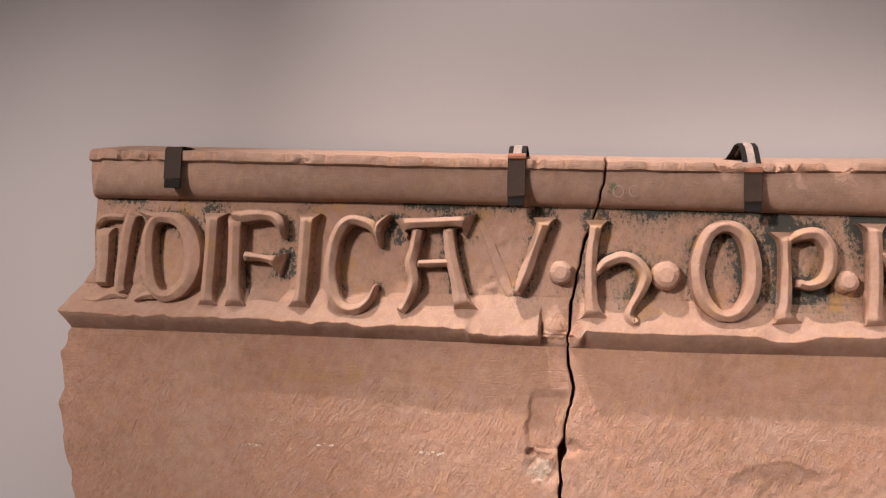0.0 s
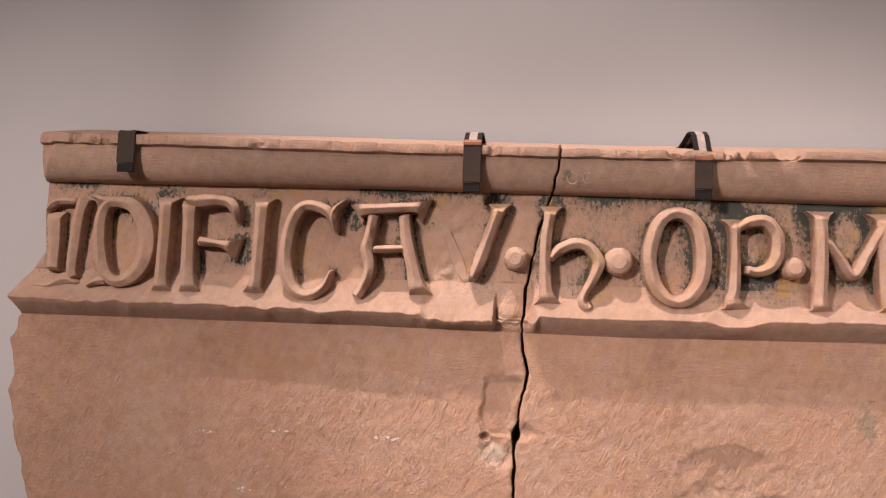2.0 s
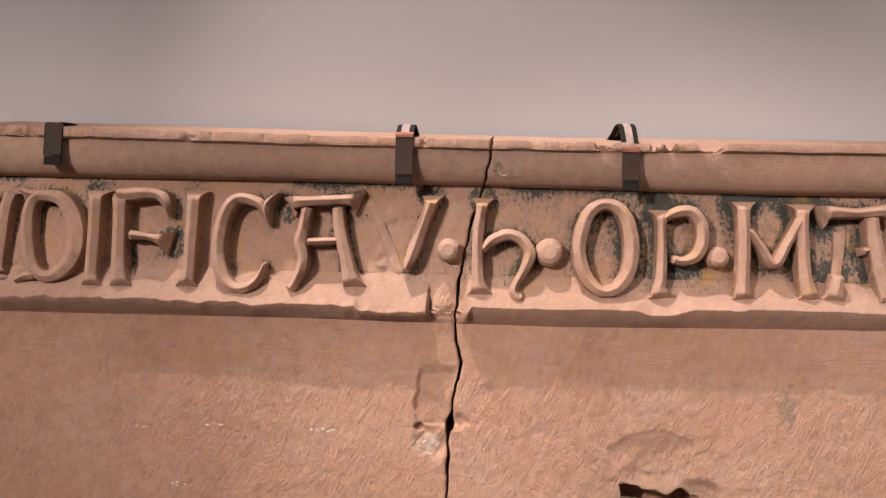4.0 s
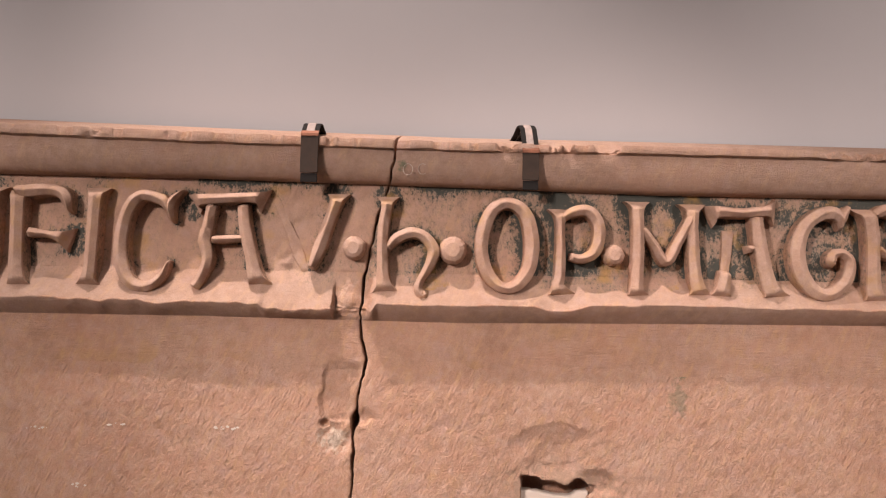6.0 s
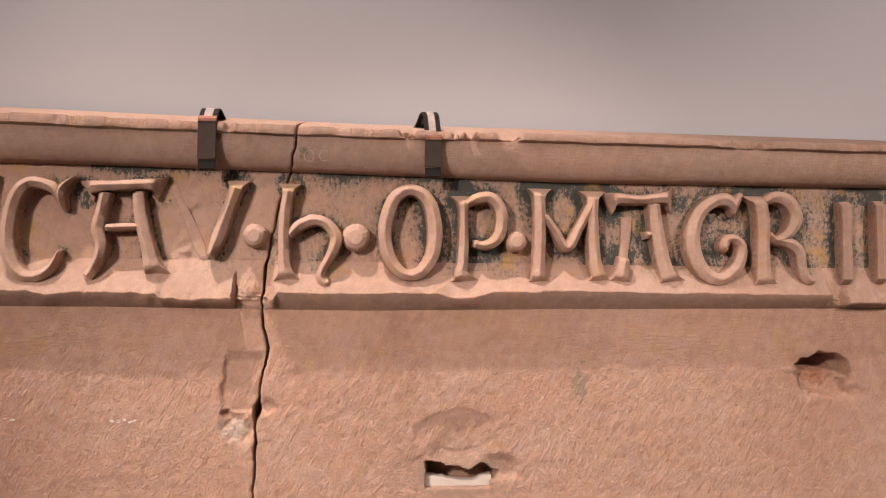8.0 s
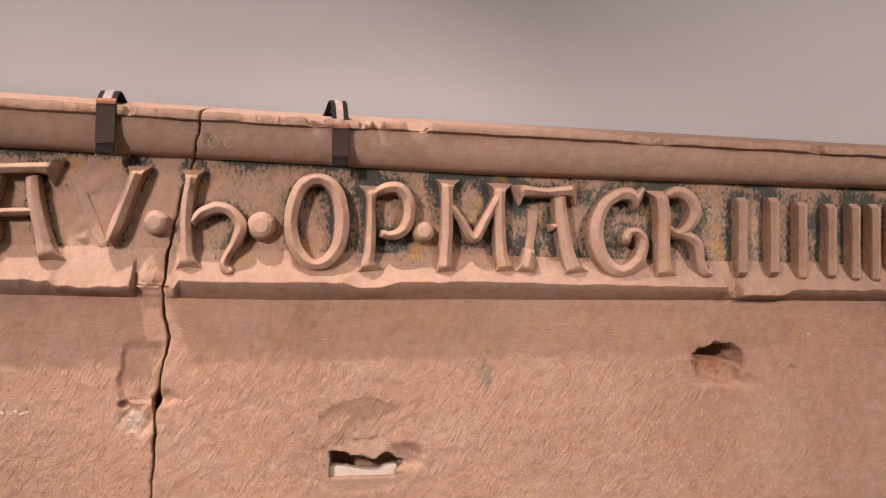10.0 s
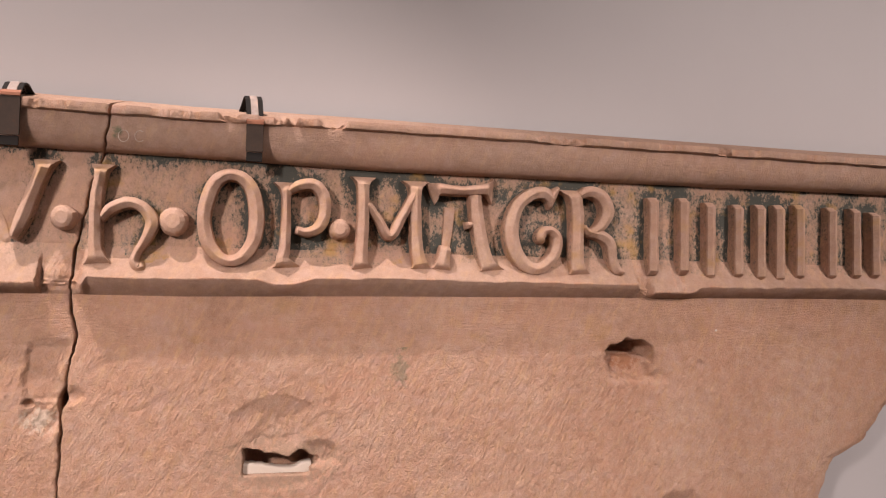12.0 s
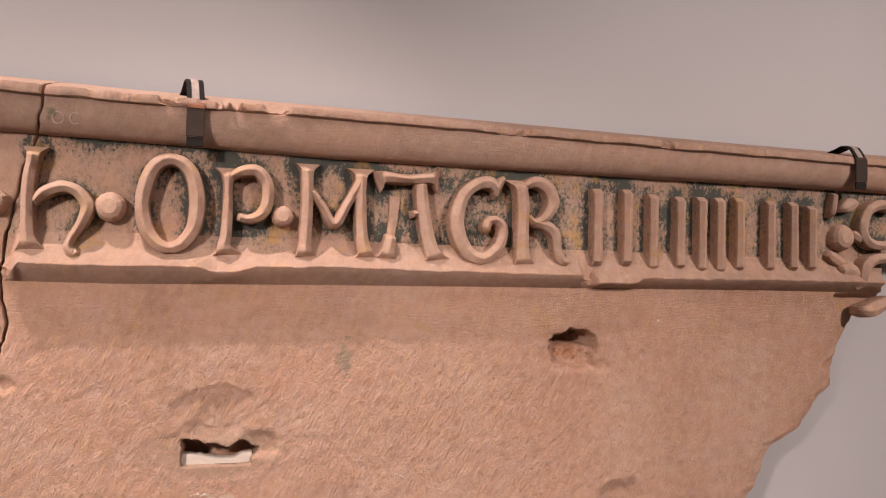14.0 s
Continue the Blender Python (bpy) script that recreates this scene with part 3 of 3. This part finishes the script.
letter("h", -0.121, [
    [(7, 177, 31), (5, 158, 20), (0, 118, 20), (0, 67, 20), (2, 35, 24), (7, 9, 44)],
    [(7, 85, 11), (23, 104, 19), (49, 115, 20), (72, 108, 20), (87, 85, 22), (80, 59, 18), (67, 36, 15), (62, 20, 17), (69, 9, 19), (80, 14, 14)],
], east_block)
letter("O", 0.048, [
    [(42, 169, 21), (66, 160, 23), (81, 133, 26), (86, 93, 27), (81, 56, 25), (64, 31, 23), (44, 23, 20), (23, 32, 22), (6, 58, 25), (0, 93, 24), (6, 131, 25), (20, 159, 23), (44, 169, 21)],
], east_block)
letter("P", 0.179, [
    [(2, 161, 33), (3, 140, 18), (4, 91, 18), (3, 48, 20), (0, 29, 25), (8, 11, 51)],
    [(3, 142, 12), (25, 156, 19), (50, 158, 21), (66, 140, 22), (69, 111, 22), (60, 86, 21), (40, 76, 17), (20, 80, 13)],
], east_block)
letter("M", 0.312, [
    [(3, 177, 36), (2, 158, 23), (3, 98, 21), (1, 44, 23), (0, 25, 29), (4, 10, 40)],
    [(8, 132, 15), (29, 104, 15), (51, 74, 18), (74, 113, 17), (99, 160, 18)],
    [(97, 174, 40), (95, 152, 22), (97, 92, 22), (101, 43, 24), (106, 25, 30), (108, 12, 42)],
], east_block)
letter("A", 0.435, [
    [(0, 155, 36), (15, 161, 22), (57, 160, 18), (98, 164, 22), (116, 163, 38)],
    [(80, 156, 23), (86, 108, 25), (96, 58, 27), (105, 30, 31), (116, 14, 53)],
    [(29, 60, 20), (24, 32, 26), (19, 11, 40)],
    [(82, 101, 10), (65, 97, 15)],
], east_block)
letter("A", 0.435, [
    [(38, 130, 21), (35, 92, 19), (32, 55, 17)],
], east_block, 0.028, "broken low stroke of the letter A", "worn_stroke")
letter("G", 0.584, [
    [(81, 146, 16), (63, 162, 24), (37, 158, 24), (11, 134, 25), (0, 92, 28), (9, 52, 28), (31, 27, 26), (57, 25, 22), (81, 46, 22), (89, 76, 20), (78, 93, 17), (62, 92, 17), (57, 79, 18), (66, 73, 10)],
    [(75, 133, 5), (76, 152, 17), (83, 165, 15), (93, 176, 5)],
], east_block)
letter("R", 0.701, [
    [(0, 171, 38), (7, 154, 27), (11, 117, 25), (10, 60, 25), (12, 28, 31), (17, 9, 49)],
    [(9, 157, 15), (34, 169, 22), (59, 160, 25), (71, 133, 25), (58, 105, 20), (36, 93, 15), (19, 105, 13)],
    [(33, 93, 16), (61, 87, 21), (77, 72, 20), (81, 46, 18), (89, 26, 19), (106, 20, 14)],
], east_block)
stop_mark(-0.171, 1.647, 0.020, west_block, 1)
stop_mark(-0.001, 1.647, 0.0235, east_block, 2)
stop_mark(0.274, 1.643, 0.0185, east_block, 3)
tagged(stop_mark(1.4365, 1.653, 0.027, east_block, 4), "worn carved rosette").name = "rosette"

# a last word, as plain upright bars
for x, low, high in ((0.866, 16, 164), (0.929, 18, 166), (0.985, 10, 160), (1.045, 14, 158), (1.094, 10, 160), (1.136, 8, 161), (1.181, 14, 163), (1.254, 16, 161), (1.310, 18, 161), (1.355, 20, 155)):
    letter("", x, [[(0, high, 21), (0, (low + high) / 2, 20), (0, low, 21)]], east_block, 0.003, "plain raised upright bar", "raised_bar")


# ---- worn foliage at the broken end ----
for strokes, worn in (
    ([[(4, 186, 14), (0, 160, 15), (-3, 134, 10)]], 0.006),
    ([[(14, 148, 8), (38, 162, 30), (64, 168, 8)]], 0.008),
    ([[(152, 160, 20), (117, 166, 24), (86, 152, 24), (71, 121, 24), (78, 93, 22), (100, 80, 22), (142, 80, 18)]], 0.002),
    ([[(44, 104, 12), (58, 98, 20), (76, 88, 16)]], 0.010),
    ([[(-10, 60, 14), (8, 48, 24), (32, 36, 18)]], 0.014),
    ([[(66, -6, 18), (70, 18, 24), (80, 38, 26), (104, 50, 24), (150, 52, 20)]], -0.004),
    ([[(14, 22, 20), (40, 26, 30), (64, 12, 22)], [(36, 6, 14), (56, -4, 24), (70, -14, 14)]], 0.006),
    ([[(60, -60, 16), (92, -58, 34), (124, -44, 28), (146, -34, 14)]], -0.002),
):
    letter("", 1.412, strokes, east_block, worn, "worn carved leaf", "carved_leaf")


# ---- where old paint survives: along the top of the sunk field and close to the letters ----
def keep_paint(field):
    mesh = field.data
    co = np.empty(len(mesh.vertices) * 3)
    mesh.vertices.foreach_get("co", co)
    x, z = co[0::3], co[2::3]
    near = np.full(len(x), 1.0)
    for tx, tz, half, lift in TRACES:
        if lift < -0.02:
            continue
        close = np.flatnonzero(np.abs(x - tx) < 0.06)
        near[close] = np.minimum(near[close], np.hypot(x[close] - tx, z[close] - tz) - 1.2 * half)
    east_part = step(-0.15, 0.35, x)
    reach = 0.007 + 0.009 * east_part
    beside = np.exp(-np.clip(near, 0, 1) / reach) * (0.62 + 0.30 * east_part + 0.5 * fbm(x, z, 0.06, 3, 110))
    band = np.exp(-np.clip(along(ROLL, x) - 0.004 - z, 0, 1) / 0.010) * np.clip(0.55 + 1.0 * fbm(x, x * 0, 0.10, 3, 111), 0, 1)
    mask = np.clip(np.maximum(beside, band), 0, 1) * (0.35 + 0.65 * step(1.585, 1.62, z))
    layer = mesh.attributes.new("paint", "FLOAT", "POINT")
    layer.data.foreach_set("value", mask.astype(np.float32))


for field in thing_field.values():
    keep_paint(field)


# ---- repairs and marks ----
def plaster(name, x0, x1, low, lid, front, parent, label):
    """A trowelled lump of plaster in a hole."""
    bm = bmesh.new()
    rows = []
    for j in range(9):
        row = []
        for k in range(28):
            x = x0 + (x1 - x0) * k / 27
            top = lid(x) + 0.0022 * noise.noise(Vector((x * 120, 0, 3)))
            z = low + (top - low) * min(j / 6, 1)
            n = noise.noise(Vector((x * 90, z * 90, 1)))
            y = front + 0.0018 * n + (0.0 if j < 6 else (j - 6) * 0.014)
            row.append(bm.verts.new((x + 0.001 * n, y, z)))
        rows.append(row)
    for a, b in zip(rows, rows[1:]):
        for k in range(27):
            bm.faces.new((a[k], a[k + 1], b[k + 1], b[k])).smooth = True
    bmesh.ops.recalc_face_normals(bm, faces=bm.faces)
    return part(name, bm, PLASTER, parent, label)


plaster("plaster_fill", 0.112, 0.2375, 1.2185, lambda x: 1.2385 - 0.009 * float(step(0.13, 0.20, x)) + 0.010 * float(step(0.205, 0.228, x)), 0.0155, east_block, "rough white plaster lip in the slot")


def chalk_arc(x, z, r, start, sweep, parent):
    bm = bmesh.new()
    rings = []
    steps = 26
    for k in range(steps + 1):
        a = start + sweep * k / steps
        px, pz = x + r * 0.85 * math.cos(a), z + r * math.sin(a)
        rings.append([bm.verts.new((px + 0.0004 * math.cos(b) * math.cos(a), -0.0355 + 0.0005 * math.sin(b), pz + 0.0004 * math.cos(b) * math.sin(a))) for b in (0, 1.57, 3.14, 4.71)])
    for a, b in zip(rings, rings[1:]):
        for j in range(4):
            bm.faces.new((a[j], a[(j + 1) % 4], b[(j + 1) % 4], b[j]))
    return part("chalk_mark", bm, CHALK, parent, "thin pale chalk mark")


chalk_arc(-0.080, 1.781, 0.0095, 0.0, 2 * math.pi, east_block)
chalk_arc(-0.055, 1.782, 0.0090, 0.9, 4.6, east_block)


def specks(places, parent):
    """Small splashes of white paint on the tooled face."""
    rng = random.Random(4)
    for x, z, spread, count in places:
        for _ in range(count):
            bm = bmesh.new()
            cx, cz, r = x + rng.uniform(-spread, spread), z + rng.gauss(0, 0.0016), rng.uniform(0.0007, 0.0021)
            y = float(hollow(np.array([cx]), np.array([cz]))[0])
            ring = [bm.verts.new((cx + r * (1.3 + 0.4 * rng.random()) * math.cos(a), y - 0.0004, cz + r * (0.8 + 0.4 * rng.random()) * math.sin(a))) for a in np.arange(9) * 2 * math.pi / 9]
            mid = bm.verts.new((cx, y - 0.0008, cz))
            for a, b in zip(ring, ring[1:] + ring[:1]):
                bm.faces.new((a, b, mid))
            bmesh.ops.recalc_face_normals(bm, faces=bm.faces)
            part("paint_speck", bm, CHALK, parent)


specks(((-0.704, 1.329, 0.020, 6), (-0.60, 1.337, 0.024, 4), (-0.562, 1.339, 0.012, 4), (-0.382, 1.335, 0.020, 9), (-0.62, 1.236, 0.03, 6)), west_block)
specks(((0.155, 1.175, 0.016, 7), (1.006, 1.473, 0.003, 3)), east_block)


# ---- iron clips that hold the frieze ----
def ribbon(bm, path, x, width, thick, skew=0.0):
    """A bent flat strip: (y, z) points, swept across its width, with thickness."""
    rings = []
    for k, (y, z) in enumerate(path):
        a, b = path[max(k - 1, 0)], path[min(k + 1, len(path) - 1)]
        way = Vector((b[0] - a[0], b[1] - a[1])).normalized()
        out = Vector((-way.y, way.x)) * thick
        e = x + skew * max(0.0, (y + 0.044) / 0.14)
        rings.append([bm.verts.new(c) for c in ((e, y, z), (e + width, y, z), (e + width, y + out.x, z + out.y), (e, y + out.x, z + out.y))])
    for a, b in zip(rings, rings[1:]):
        for j in range(4):
            bm.faces.new((a[j], a[(j + 1) % 4], b[(j + 1) % 4], b[j]))
    bm.faces.new(rings[0]), bm.faces.new(list(reversed(rings[-1])))
    bmesh.ops.recalc_face_normals(bm, faces=bm.faces)
    bmesh.ops.bevel(bm, geom=[e for e in bm.edges if e.calc_face_angle(0) > 1.0], offset=0.0007, segments=1, affect="EDGES")


def clip(x, width, low, bend, rise, skew=0.0, worn=True):
    thing = tagged(new("wall_clip"), "dark brown iron strap clip hooked over the stone's roll", "clip", "clips along the frieze")
    thing.location = (x, -0.046, bend)
    top = float(along(TOP, x))
    def piece(name, path, x0, w, thick, material, label="", under=None):
        bm = bmesh.new()
        ribbon(bm, path, x0, w, thick, skew)
        return part(name, bm, material, under or thing, label)
    plate = piece("front_plate", [(-0.0475, low + 0.016), (-0.0475, (low + bend) / 2), (-0.0475, bend - 0.004), (-0.0465, bend - 0.0015), (-0.044, bend)], x, width, 0.003, IRON, "bronze-brown front plate")
    piece("pad", [(-0.0455, low), (-0.0455, low + 0.008), (-0.0455, low + 0.0155)], x + 0.001, width - 0.002, 0.0035, RUBBER, "dark rubber pad", plate)
    high = top + rise
    rise_path = [(-0.044, bend + 0.0005), (-0.037, bend + (high - bend) * 0.42), (-0.028, bend + (high - bend) * 0.85), (-0.018, high), (-0.006, high - rise * 0.08), (0.014, high - rise * 0.5), (0.034, high - rise * 0.85), (0.055, top + 0.003), (0.095, top + 0.002)]
    rise_path = [(y, z + RISE * max(0.0, y + 0.020)) for y, z in rise_path]
    strap = piece("top_strap", rise_path, x, width, 0.003, RUBBER, "black strap bowed over the top")
    if worn:
        piece("worn_bend", [(-0.0508, bend - 0.006), (-0.0502, bend - 0.001), (-0.0465, bend + 0.0032), (-0.0430, bend + 0.0042)], x - 0.0002, width + 0.0004, 0.0008, COPPER, "coppery worn bend", plate)
    # Added narrow strip: the strap's lit top, put into colour
    piece("sheen_strip", rise_path[:7], x + 0.0080, width - 0.016, 0.0040, SHEEN, "pale strip painted as light on the strap", strap)
    piece("wall_plate", [(0.0955, top + 0.032), (0.118, top + 0.034), (0.1215, top + 0.030), (0.1215, top - 0.01)], x, width, 0.003, IRON)
    return thing


clip(-0.879, 0.033, 1.780, 1.852, 0.008, -0.02, False)
clip(-0.261, 0.030, 1.754, 1.838, 0.024)
clip(0.113, 0.028, 1.748, 1.816, 0.034, -0.028)
clip(1.435, 0.029, 1.752, 1.816, 0.024, 0.0, False)
